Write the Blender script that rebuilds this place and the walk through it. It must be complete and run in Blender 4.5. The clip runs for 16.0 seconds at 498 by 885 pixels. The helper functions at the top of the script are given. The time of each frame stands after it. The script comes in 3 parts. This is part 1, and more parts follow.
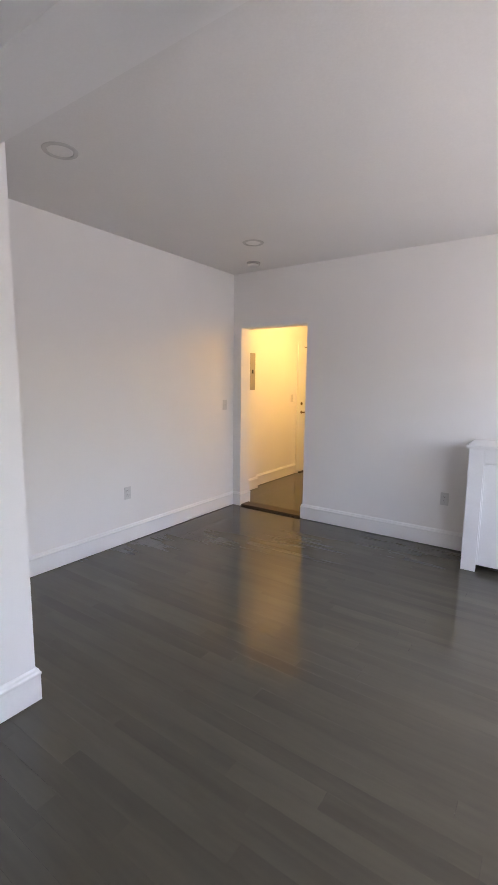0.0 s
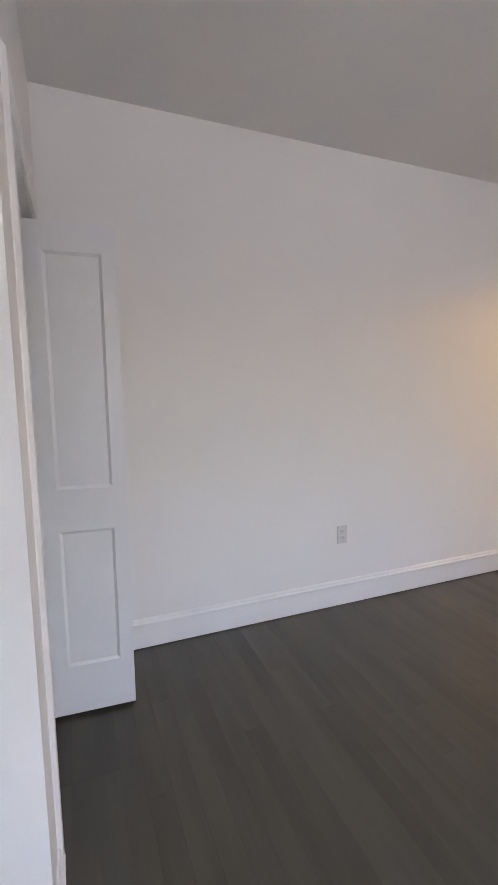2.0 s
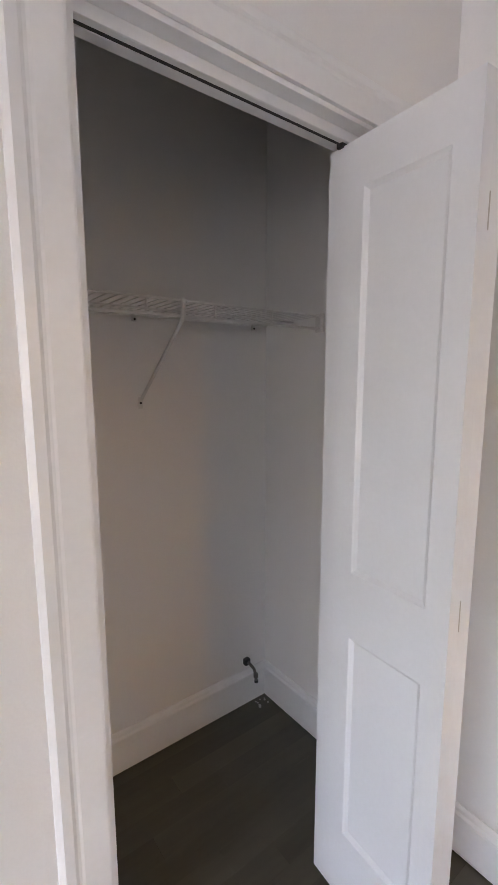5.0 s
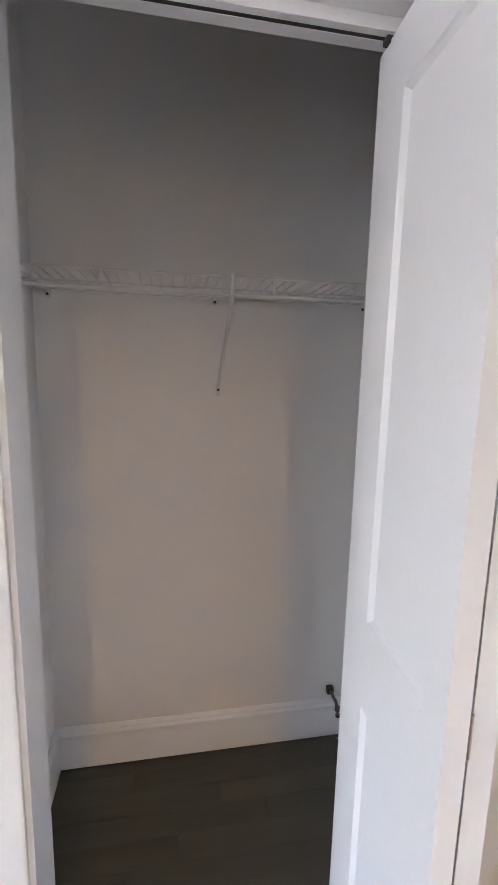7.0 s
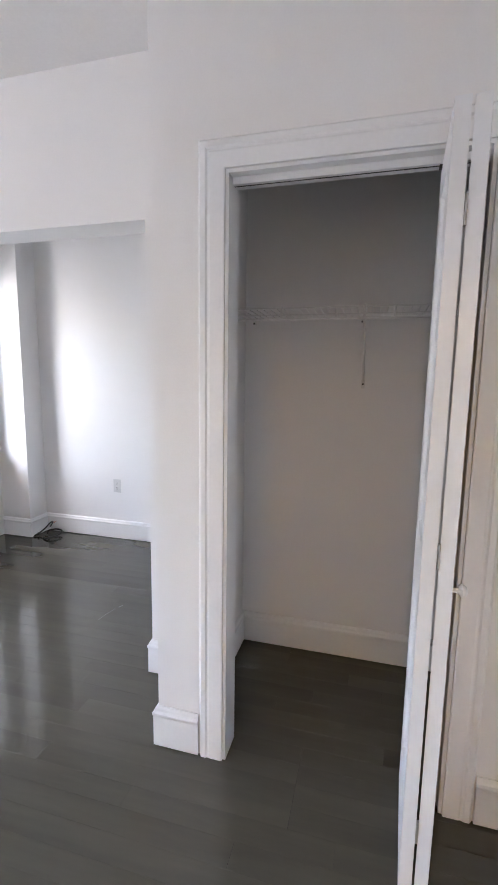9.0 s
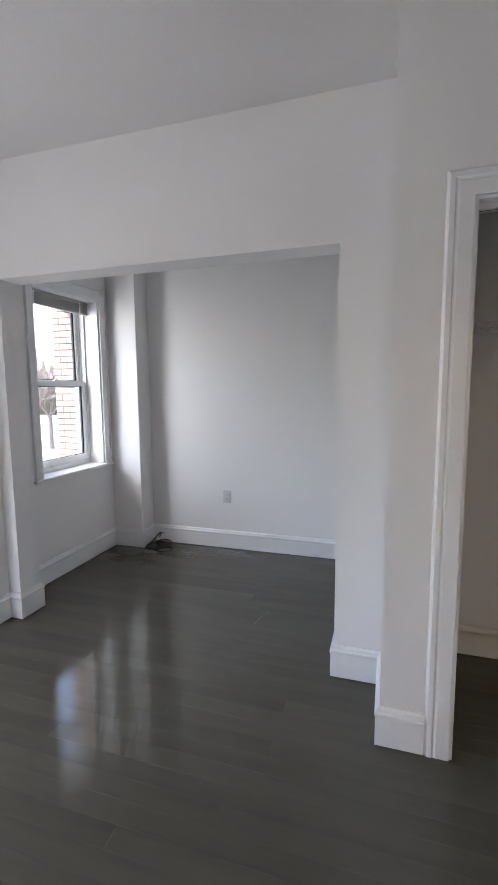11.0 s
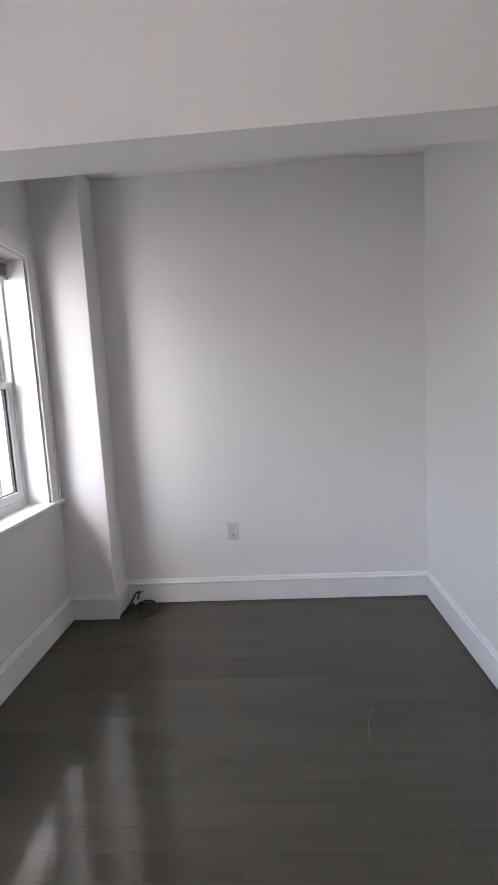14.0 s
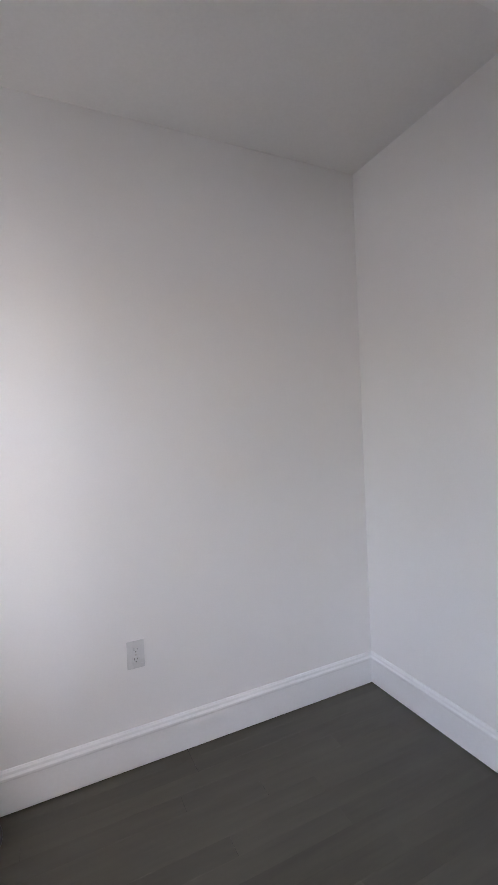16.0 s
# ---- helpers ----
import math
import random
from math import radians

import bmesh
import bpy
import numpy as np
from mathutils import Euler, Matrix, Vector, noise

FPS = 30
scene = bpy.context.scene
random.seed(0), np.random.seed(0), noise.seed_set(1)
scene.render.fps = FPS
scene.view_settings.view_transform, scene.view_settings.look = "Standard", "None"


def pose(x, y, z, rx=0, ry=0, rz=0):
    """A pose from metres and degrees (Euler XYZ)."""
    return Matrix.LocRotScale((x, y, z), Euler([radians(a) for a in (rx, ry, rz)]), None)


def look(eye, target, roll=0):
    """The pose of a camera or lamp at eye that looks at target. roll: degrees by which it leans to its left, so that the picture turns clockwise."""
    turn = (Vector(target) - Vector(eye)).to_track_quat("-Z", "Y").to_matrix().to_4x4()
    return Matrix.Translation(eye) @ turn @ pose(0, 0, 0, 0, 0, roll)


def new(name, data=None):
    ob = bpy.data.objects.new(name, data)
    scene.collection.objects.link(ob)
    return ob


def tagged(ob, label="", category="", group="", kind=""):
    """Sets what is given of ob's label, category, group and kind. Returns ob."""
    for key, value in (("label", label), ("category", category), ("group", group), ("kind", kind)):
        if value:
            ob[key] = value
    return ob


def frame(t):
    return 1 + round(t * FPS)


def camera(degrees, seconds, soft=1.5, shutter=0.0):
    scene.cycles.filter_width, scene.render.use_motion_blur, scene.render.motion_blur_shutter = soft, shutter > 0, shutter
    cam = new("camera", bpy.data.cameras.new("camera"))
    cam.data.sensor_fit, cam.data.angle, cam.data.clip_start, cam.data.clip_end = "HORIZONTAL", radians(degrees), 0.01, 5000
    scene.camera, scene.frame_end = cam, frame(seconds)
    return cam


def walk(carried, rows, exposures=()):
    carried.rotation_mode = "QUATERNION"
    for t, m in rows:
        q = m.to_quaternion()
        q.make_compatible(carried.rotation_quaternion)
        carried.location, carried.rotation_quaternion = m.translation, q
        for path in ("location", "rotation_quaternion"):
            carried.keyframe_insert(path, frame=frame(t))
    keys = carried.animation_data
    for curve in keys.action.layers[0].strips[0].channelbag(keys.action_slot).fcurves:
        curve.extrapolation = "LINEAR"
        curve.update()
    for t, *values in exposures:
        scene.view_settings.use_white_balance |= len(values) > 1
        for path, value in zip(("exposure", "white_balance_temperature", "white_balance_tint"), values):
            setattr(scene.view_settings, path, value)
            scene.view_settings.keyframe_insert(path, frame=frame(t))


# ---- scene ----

cam = camera(58.5, 16.0)
PATH = [
    (0, (1.883, -1.002, 1.49), (0.754, 0.627, 1.218), 0.7),
    (0.5, (1.703, -0.818, 1.507), (0.504, 0.757, 1.226), 0.2),
    (1, (1.498, -0.514, 1.528), (0.195, 0.975, 1.233), -1.8),
    (1.5, (1.228, -0.173, 1.463), (-0.418, 0.933, 1.202), -0.8),
    (2, (0.999, 0.103, 1.407), (-0.844, 0.833, 1.144), -0.4),
    (2.5, (0.752, 0.368, 1.447), (-1.219, 0.452, 1.119), -1.5),
    (3, (0.512, 0.665, 1.489), (-1.325, -0.033, 1.114), 1.7),
    (3.5, (0.342, 0.733, 1.468), (-1.379, -0.224, 1.116), 0.9),
    (4, (0.185, 0.722, 1.494), (-1.354, -0.513, 1.165), -0.4),
    (4.2, (0.132, 0.74, 1.491), (-1.303, -0.619, 1.184), -0.7),
    (6.3, (-0.274, 0.661, 1.456), (-1.198, -1.084, 1.138), -1.7),
    (6.5, (-0.322, 0.664, 1.449), (-1.121, -1.141, 1.13), -2.4),
    (7, (-0.516, 0.747, 1.458), (-0.876, -1.194, 1.14), 1.3),
    (7.5, (-0.629, 0.868, 1.442), (-0.649, -1.109, 1.138), 1.3),
    (8, (-0.703, 0.995, 1.416), (-0.404, -0.961, 1.129), 0.9),
    (8.5, (-0.755, 1.194, 1.426), (-0.285, -0.729, 1.141), 0.8),
    (9, (-0.727, 1.405, 1.411), (-0.207, -0.506, 1.126), 0.8),
    (9.5, (-0.628, 1.566, 1.42), (-0.079, -0.336, 1.136), 0.8),
    (10, (-0.406, 1.681, 1.411), (0.156, -0.219, 1.145), 0.5),
    (10.2, (-0.328, 1.713, 1.421), (0.24, -0.186, 1.159), 0.5),
    (12.3, (0.526, 1.699, 1.379), (1.151, -0.191, 1.185), -2.7),
    (12.5, (0.598, 1.618, 1.363), (1.206, -0.277, 1.163), -2.9),
    (13, (0.732, 1.349, 1.374), (1.273, -0.564, 1.158), -2.6),
    (13.5, (0.918, 1.097, 1.375), (1.213, -0.868, 1.152), -2.7),
    (14, (1.056, 0.878, 1.378), (1.174, -1.105, 1.147), -3.2),
    (14.5, (1.158, 0.636, 1.315), (1.172, -1.361, 1.196), -3.2),
    (15, (1.388, 0.396, 1.291), (1.085, -1.579, 1.195), -2.8),
    (15.5, (1.574, 0.228, 1.316), (0.859, -1.639, 1.3), -3.6),
    (16, (1.676, -0.049, 1.395), (0.821, -1.856, 1.333), -2.7),
]
walk(cam, [(t, look(eye, target, roll)) for t, eye, target, roll in PATH],
     [(0, 3.75, 6800, 14), (2.5, 3.7, 6750, 14), (4, 3.95, 6950, 14), (6.3, 4.58, 6650, 13), (7, 4.7, 6550, 12), (8, 4.62, 6450, 11), (9, 4.4, 6400, 11), (10.2, 3.8, 6350, 9), (12.4, 3.5, 6700, 11), (14, 3.6, 6750, 13), (15, 3.7, 6750, 13), (16, 3.65, 6750, 14)])

# ---- world and light ----
world = bpy.data.worlds.new("overcast_sky")
scene.world = world
world.use_nodes = True
wn = world.node_tree
sky = wn.nodes.new("ShaderNodeTexSky")
sky.sky_type, sky.sun_disc = "NISHITA", False
sky.sun_elevation, sky.sun_rotation, sky.dust_density = radians(70), radians(34), 5.0
wn.links.new(sky.outputs[0], wn.nodes["Background"].inputs[0])
wn.nodes["Background"].inputs[1].default_value = 0.15


def lamp(name, kind, m, energy, color, **more):
    data = bpy.data.lights.new(name, kind)
    data.energy, data.color = energy, color
    for key, value in more.items():
        if key == "size":
            data.shape, data.size, data.size_y = "RECTANGLE", value[0], value[1]
        if key == "radius":
            data.shadow_soft_size = value
        if key == "angle":
            data.angle = value
    ob = new(name, data)
    ob.matrix_world = m
    return ob


DAY = (1.0, 0.965, 0.985)
lamp("daylight_sun", "SUN", look((2, 3, 10), (0, 0, 0)), 0.5, (1, 0.97, 0.92), angle=radians(40))
# daylight in the bay's three windows
lamp("bay_daylight", "AREA", look((3.17, 1.45, 1.5), (0, 1.45, 1.2)), 0.16, DAY, size=(1.0, 1.25))
lamp("bay_daylight", "AREA", look((2.85, 0.29, 1.58), (1.45, 1.95, 1.28)), 0.55, DAY, size=(0.48, 1.05))
lamp("bay_daylight", "AREA", look((2.81, 2.76, 1.5), (0.2, 0.2, 1.1)), 0.14, DAY, size=(0.5, 1.25))
# added area lamp outside the alcove window, out of view, boosting its daylight
lamp("alcove_window_fill", "AREA", look((3.20, -0.56, 1.52), (1.55, -1.93, 1.40)), 1.95, DAY, size=(0.62, 1.45))
# the hall's warm ceiling light
lamp("hall_glow", "POINT", pose(-0.50, 4.75, 2.28), 3.0, (1.0, 0.58, 0.17), radius=0.09)


# ---- materials ----
def material(name, color, rough=0.5, metal=0.0, vary=0.06, scale=6.0, bump=0.1, fine=120.0, stretch=(1, 1, 1), per_object=0.0, spec=0.5, coat=0.0, grain=1.0):
    """A painted or plain surface: two scales of variation in colour, gloss and relief."""
    m = bpy.data.materials.new(name)
    m.use_nodes = True
    t = m.node_tree
    b = t.nodes["Principled BSDF"]
    geo = t.nodes.new("ShaderNodeNewGeometry")
    mp = t.nodes.new("ShaderNodeMapping")
    mp.inputs["Scale"].default_value = stretch
    t.links.new(geo.outputs["Position"], mp.inputs[0])
    src = mp.outputs[0]
    if per_object:
        info = t.nodes.new("ShaderNodeObjectInfo")
        off = t.nodes.new("ShaderNodeVectorMath")
        off.operation = "MULTIPLY_ADD"
        comb = t.nodes.new("ShaderNodeCombineXYZ")
        for i in range(3):
            t.links.new(info.outputs["Random"], comb.inputs[i])
        off.inputs[1].default_value = (31, 17, 9)
        t.links.new(comb.outputs[0], off.inputs[0])
        t.links.new(src, off.inputs[2])
        src = off.outputs[0]
    big, small = t.nodes.new("ShaderNodeTexNoise"), t.nodes.new("ShaderNodeTexNoise")
    big.inputs["Scale"].default_value, big.inputs["Detail"].default_value = scale, 4
    small.inputs["Scale"].default_value, small.inputs["Detail"].default_value = fine, 3
    t.links.new(src, big.inputs[0])
    t.links.new(src, small.inputs[0])
    add = t.nodes.new("ShaderNodeMath")
    add.operation = "MULTIPLY_ADD"
    add.inputs[1].default_value = grain
    t.links.new(small.outputs["Fac"], add.inputs[0])
    t.links.new(big.outputs["Fac"], add.inputs[2])
    last = add.outputs[0]
    if per_object:
        mul = t.nodes.new("ShaderNodeMath")
        mul.operation = "MULTIPLY_ADD"
        t.links.new(info.outputs["Random"], mul.inputs[0])
        mul.inputs[1].default_value = per_object
        t.links.new(last, mul.inputs[2])
        last = mul.outputs[0]
    ramp = t.nodes.new("ShaderNodeMapRange")
    ramp.inputs["From Min"].default_value, ramp.inputs["From Max"].default_value = 0.1 + 0.5 * grain, 0.9 + 0.5 * grain + per_object
    ramp.inputs["To Min"].default_value, ramp.inputs["To Max"].default_value = 1 - vary, 1 + vary
    t.links.new(last, ramp.inputs[0])
    mixc = t.nodes.new("ShaderNodeVectorMath")
    mixc.operation = "SCALE"
    mixc.inputs[0].default_value = color
    t.links.new(ramp.outputs[0], mixc.inputs["Scale"])
    t.links.new(mixc.outputs[0], b.inputs["Base Color"])
    rr = t.nodes.new("ShaderNodeMapRange")
    rr.inputs["From Min"].default_value, rr.inputs["From Max"].default_value = 0.3, 0.7
    rr.inputs["To Min"].default_value, rr.inputs["To Max"].default_value = rough * 0.88, min(1, rough * 1.12)
    t.links.new(big.outputs["Fac"], rr.inputs[0])
    t.links.new(rr.outputs[0], b.inputs["Roughness"])
    b.inputs["Metallic"].default_value = metal
    b.inputs["Specular IOR Level"].default_value = spec
    b.inputs["Coat Weight"].default_value = coat
    bp = t.nodes.new("ShaderNodeBump")
    bp.inputs["Strength"].default_value, bp.inputs["Distance"].default_value = bump, 0.002
    t.links.new(small.outputs["Fac"], bp.inputs["Height"])
    t.links.new(bp.outputs[0], b.inputs["Normal"])
    return m


WALL = material("wall_paint", (0.835, 0.825, 0.82), 0.55, vary=0.02, scale=2.0, bump=0.12, fine=160)
CEIL = material("ceiling_paint", (0.79, 0.78, 0.77), 0.8, vary=0.03, scale=1.6, bump=0.3, fine=90)
TRIM = material("trim_paint", (0.84, 0.84, 0.845), 0.32, vary=0.025, scale=5, bump=0.06, fine=70)
DOORP = material("door_paint", (0.82, 0.83, 0.85), 0.35, vary=0.02, scale=4, bump=0.05, fine=90)
WOOD = material("stained_oak", (0.077, 0.071, 0.055), 0.115, vary=0.30, scale=1.5, bump=0.012, fine=12, stretch=(0.5, 4, 4), per_object=0.13, grain=0.2)
SUB = material("subfloor", (0.035, 0.032, 0.028), 0.8, vary=0.1)
THRESH = material("threshold_wood", (0.055, 0.035, 0.022), 0.4, vary=0.3, stretch=(0.5, 6, 6), scale=6)
PLATE = material("plate_plastic", (0.65, 0.65, 0.65), 0.3, vary=0.01, bump=0.01)
RING = material("ring_plastic", (0.55, 0.54, 0.53), 0.5, vary=0.02)
SLOT = material("slot_dark", (0.03, 0.03, 0.03), 0.5, vary=0.05)
VINYL = material("window_vinyl", (0.82, 0.83, 0.84), 0.3, vary=0.02, bump=0.03)
BLIND = material("blind_slats", (0.42, 0.41, 0.40), 0.45, vary=0.05, bump=0.03)
GASKET = material("gasket", (0.05, 0.05, 0.055), 0.6, vary=0.1)
WIRE = material("coated_wire", (0.72, 0.71, 0.70), 0.35, vary=0.03, bump=0.02)
STEEL = material("steel", (0.55, 0.53, 0.50), 0.3, metal=1.0, vary=0.08, bump=0.05)
BRASS = material("aged_brass", (0.16, 0.11, 0.06), 0.35, metal=1.0, vary=0.1)
DULL = material("dull_pipe_metal", (0.16, 0.15, 0.14), 0.4, metal=0.8, vary=0.3, scale=40, bump=0.1)
BLACK = material("black_rubber", (0.018, 0.018, 0.02), 0.5, vary=0.1)
COPPER = material("copper_wire", (0.55, 0.28, 0.15), 0.35, metal=1.0)
PANELG = material("panel_grey", (0.33, 0.31, 0.28), 0.45, vary=0.05)
BRICK = material("pale_brick", (0.36, 0.25, 0.215), 0.85, vary=0.14, scale=9, bump=0.5, fine=60, per_object=0.9)
MORTAR = material("mortar", (0.11, 0.10, 0.095), 0.9, vary=0.1, bump=0.4)
BARK = material("grey_bark", (0.16, 0.13, 0.125), 0.9, vary=0.2, scale=5, bump=0.4)
WTRIM = material("outdoor_trim", (0.55, 0.55, 0.55), 0.5, vary=0.05)
SCUFF = material("scuffed_wood", (0.17, 0.16, 0.15), 0.6, vary=0.2)
GROUND = material("yard_asphalt", (0.19, 0.187, 0.18), 0.9, vary=0.15, scale=0.8, bump=0.3)

GLASS = bpy.data.materials.new("window_glass")
GLASS.use_nodes = True
g = GLASS.node_tree
g.nodes.remove(g.nodes["Principled BSDF"])
tr, gl, mx = (g.nodes.new("ShaderNode" + k) for k in ("BsdfTransparent", "BsdfGlossy", "MixShader"))
mx.inputs[0].default_value = 0.05
gl.inputs["Roughness"].default_value = 0.02
tr.inputs[0].default_value = (0.93, 0.95, 0.95, 1)
g.links.new(tr.outputs[0], mx.inputs[1])
g.links.new(gl.outputs[0], mx.inputs[2])
g.links.new(mx.outputs[0], g.nodes["Material Output"].inputs[0])

SHADE = bpy.data.materials.new("lit_shade")
SHADE.use_nodes = True
sb = SHADE.node_tree.nodes["Principled BSDF"]
sb.inputs["Base Color"].default_value = (0.9, 0.8, 0.55, 1)
sb.inputs["Emission Color"].default_value = (1, 0.66, 0.25, 1)
sb.inputs["Emission Strength"].default_value = 0.6


# ---- mesh helpers ----
def box(bm, x0, x1, y0, y1, z0, z1, bevel=0.0):
    """Adds a box between two corners to bm, with rounded edges if asked."""
    part_bm = bmesh.new()
    bmesh.ops.create_cube(part_bm, size=1)
    bmesh.ops.scale(part_bm, vec=(x1 - x0, y1 - y0, z1 - z0), verts=part_bm.verts)
    bmesh.ops.translate(part_bm, vec=((x0 + x1) / 2, (y0 + y1) / 2, (z0 + z1) / 2), verts=part_bm.verts)
    if bevel:
        bmesh.ops.bevel(part_bm, geom=part_bm.edges[:], offset=bevel, segments=2, affect="EDGES", profile=0.5)
    merge(bm, part_bm)
    return bm


def merge(bm, other, m=None):
    if m is not None:
        bmesh.ops.transform(other, matrix=m, verts=other.verts)
    tmp = bpy.data.meshes.new("tmp")
    other.to_mesh(tmp)
    other.free()
    bm.from_mesh(tmp)
    bpy.data.meshes.remove(tmp)


def tube(bm, points, r, sides=8):
    """Adds a round rod along points to bm."""
    pts = [Vector(p) for p in points]
    rings = []
    for i, p in enumerate(pts):
        d = (pts[min(i + 1, len(pts) - 1)] - pts[max(i - 1, 0)]).normalized()
        a = d.orthogonal().normalized() if i == 0 else (rings_a - d * rings_a.dot(d)).normalized()
        rings_a = a
        b = d.cross(a)
        rings.append([bm.verts.new(p + r * (a * math.cos(2 * math.pi * k / sides) + b * math.sin(2 * math.pi * k / sides))) for k in range(sides)])
    for q, w in zip(rings, rings[1:]):
        for k in range(sides):
            bm.faces.new((q[k], q[(k + 1) % sides], w[(k + 1) % sides], w[k]))
    bm.faces.new(rings[0][::-1])
    bm.faces.new(rings[-1])
    return bm


def lathe(bm, profile, m, sides=32):
    """Turns (radius, height) pairs round the z axis of m."""
    rings = [[bm.verts.new(m @ Vector((r * math.cos(2 * math.pi * k / sides), r * math.sin(2 * math.pi * k / sides), h))) for k in range(sides)] for r, h in profile]
    for q, w in zip(rings, rings[1:]):
        for k in range(sides):
            bm.faces.new((q[k], q[(k + 1) % sides], w[(k + 1) % sides], w[k]))
    bm.faces.new(rings[0][::-1])
    bm.faces.new(rings[-1])
    return bm


def sweep(bm, path, profile, closed=False):
    """Runs a (outwards, up) profile along a level path of wall points, mitred; the room lies to the left of the path."""
    pts = [Vector(p) for p in path]
    rings = []
    for i, p in enumerate(pts):
        din = (p - pts[i - 1]).normalized() if i else None
        dout = (pts[i + 1] - p).normalized() if i + 1 < len(pts) else None
        n1 = Vector((-din.y, din.x)) if din else None
        n2 = Vector((-dout.y, dout.x)) if dout else None
        n = n1 or n2
        if n1 and n2:
            n = (n1 + n2) / (1 + n1.dot(n2))
        rings.append([bm.verts.new((p.x + n.x * o, p.y + n.y * o, h)) for o, h in profile])
    k = len(profile)
    for q, w in zip(rings, rings[1:]):
        for j in range(k):
            bm.faces.new((q[j], q[(j + 1) % k], w[(j + 1) % k], w[j]))
    bm.faces.new(rings[0][::-1])
    bm.faces.new(rings[-1])
    return bm


def link(name, bm, mat, smooth=False):
    bmesh.ops.recalc_face_normals(bm, faces=bm.faces)
    me = bpy.data.meshes.new(name)
    bm.to_mesh(me)
    bm.free()
    me.materials.append(mat)
    if smooth:
        me.shade_smooth()
    return new(name, me)


def part(name, bm, mat, parent, label="", smooth=False):
    ob = link(name, bm, mat, smooth)
    ob.parent = parent
    return tagged(ob, label)


def thing(name, m, label, category, group="", kind=""):
    ob = new(name)
    ob.matrix_world = m
    ob.empty_display_size = 0.1
    return tagged(ob, label, category, group, kind)


def setting(name, bm, mat, label, category):
    return tagged(link(name, bm, mat), label, category, kind="structure")


# ---- plan ----
XL, YF, ZC = -1.290, 3.24, 2.695          # side wall, far wall, ceiling
OX0, OX1, OZ = -1.020, -0.258, 2.050      # closet opening
CX0, CX1, CY = -1.262, -0.110, -0.772     # closet inside
HY0, HY1, HZ = -0.382, -0.544, 2.063      # wall with the wide opening
JX0, JX1 = 0.225, 2.163                   # its two jambs
AX0, AX1, AY = 0.114, 2.390, -1.930       # alcove
PX, PY = 2.100, -1.723                    # pilaster corner
DX0, DX1, DZ, DT = -1.180, -0.333, 2.095, 3.42   # hall doorway
WY0, WY1, WZ0, WZ1 = -1.610, -0.865, 0.785, 2.180  # alcove window opening

setting("wall_west", box(bmesh.new(), XL - 0.14, XL, -0.87, DT, -0.05, ZC), WALL, "plain white painted side wall of the living room", "wall")
bm = box(bmesh.new(), XL, OX0, -0.11, 0, -0.05, ZC)
box(bm, OX1, 0, -0.11, 0, -0.05, ZC)
box(bm, OX0, OX1, -0.11, 0, OZ, ZC)
setting("wall_closet_front", bm, WALL, "white painted wall around the closet opening", "wall")
bm = box(bmesh.new(), CX1, 0, HY0, -0.11, -0.05, ZC)
box(bm, CX1, AX0, AY, HY0, -0.05, ZC)
setting("wall_closet_side", bm, WALL, "white painted wall between closet and alcove", "wall")
bm = box(bmesh.new(), XL, CX1, CY - 0.12, CY, -0.05, ZC)
box(bm, XL, CX0, CY - 0.02, -0.11, -0.05, ZC)
# added low ceiling, never in view, bounces light onto the upper closet walls
box(bm, CX0, CX1, CY, -0.11, 2.52, 2.62)
setting("wall_closet_back", bm, WALL, "white painted inner walls of the closet with an added unseen ceiling", "wall")
bm = box(bmesh.new(), AX0, JX0, HY1, HY0, -0.05, ZC)
box(bm, JX1, 2.62, HY1, HY0, -0.05, ZC)
box(bm, JX0, JX1, HY1, HY0, HZ, ZC)
box(bm, 2.25, 2.62, HY0, -0.29, -0.05, ZC)
setting("wall_wide_opening", bm, WALL, "white painted wall with a wide cased-off opening and deep header", "wall")
setting("wall_south", box(bmesh.new(), CX1, 2.62, AY - 0.12, AY, -0.05, ZC), WALL, "white painted back wall of the alcove", "wall")
bm = box(bmesh.new(), AX1, AX1 + 0.23, AY, WY0, -0.05, ZC)
box(bm, AX1, AX1 + 0.23, WY1, HY1, -0.05, ZC)
box(bm, AX1, AX1 + 0.23, WY0, WY1, -0.05, WZ0)
box(bm, AX1, AX1 + 0.23, WY0, WY1, WZ1, ZC)
setting("wall_window", bm, WALL, "white painted alcove wall with the window", "wall")
setting("pilaster", box(bmesh.new(), PX, AX1, AY, PY, -0.05, ZC, 0.004), WALL, "white boxed-out pilaster in the alcove corner", "pilaster")
bm = box(bmesh.new(), XL, DX0, YF, DT, -0.05, ZC)
box(bm, DX1, 2.62, YF, DT, -0.05, ZC)
box(bm, DX0, DX1, YF, DT, DZ, ZC)
setting("wall_north", bm, WALL, "white painted far wall with the hall doorway", "wall")


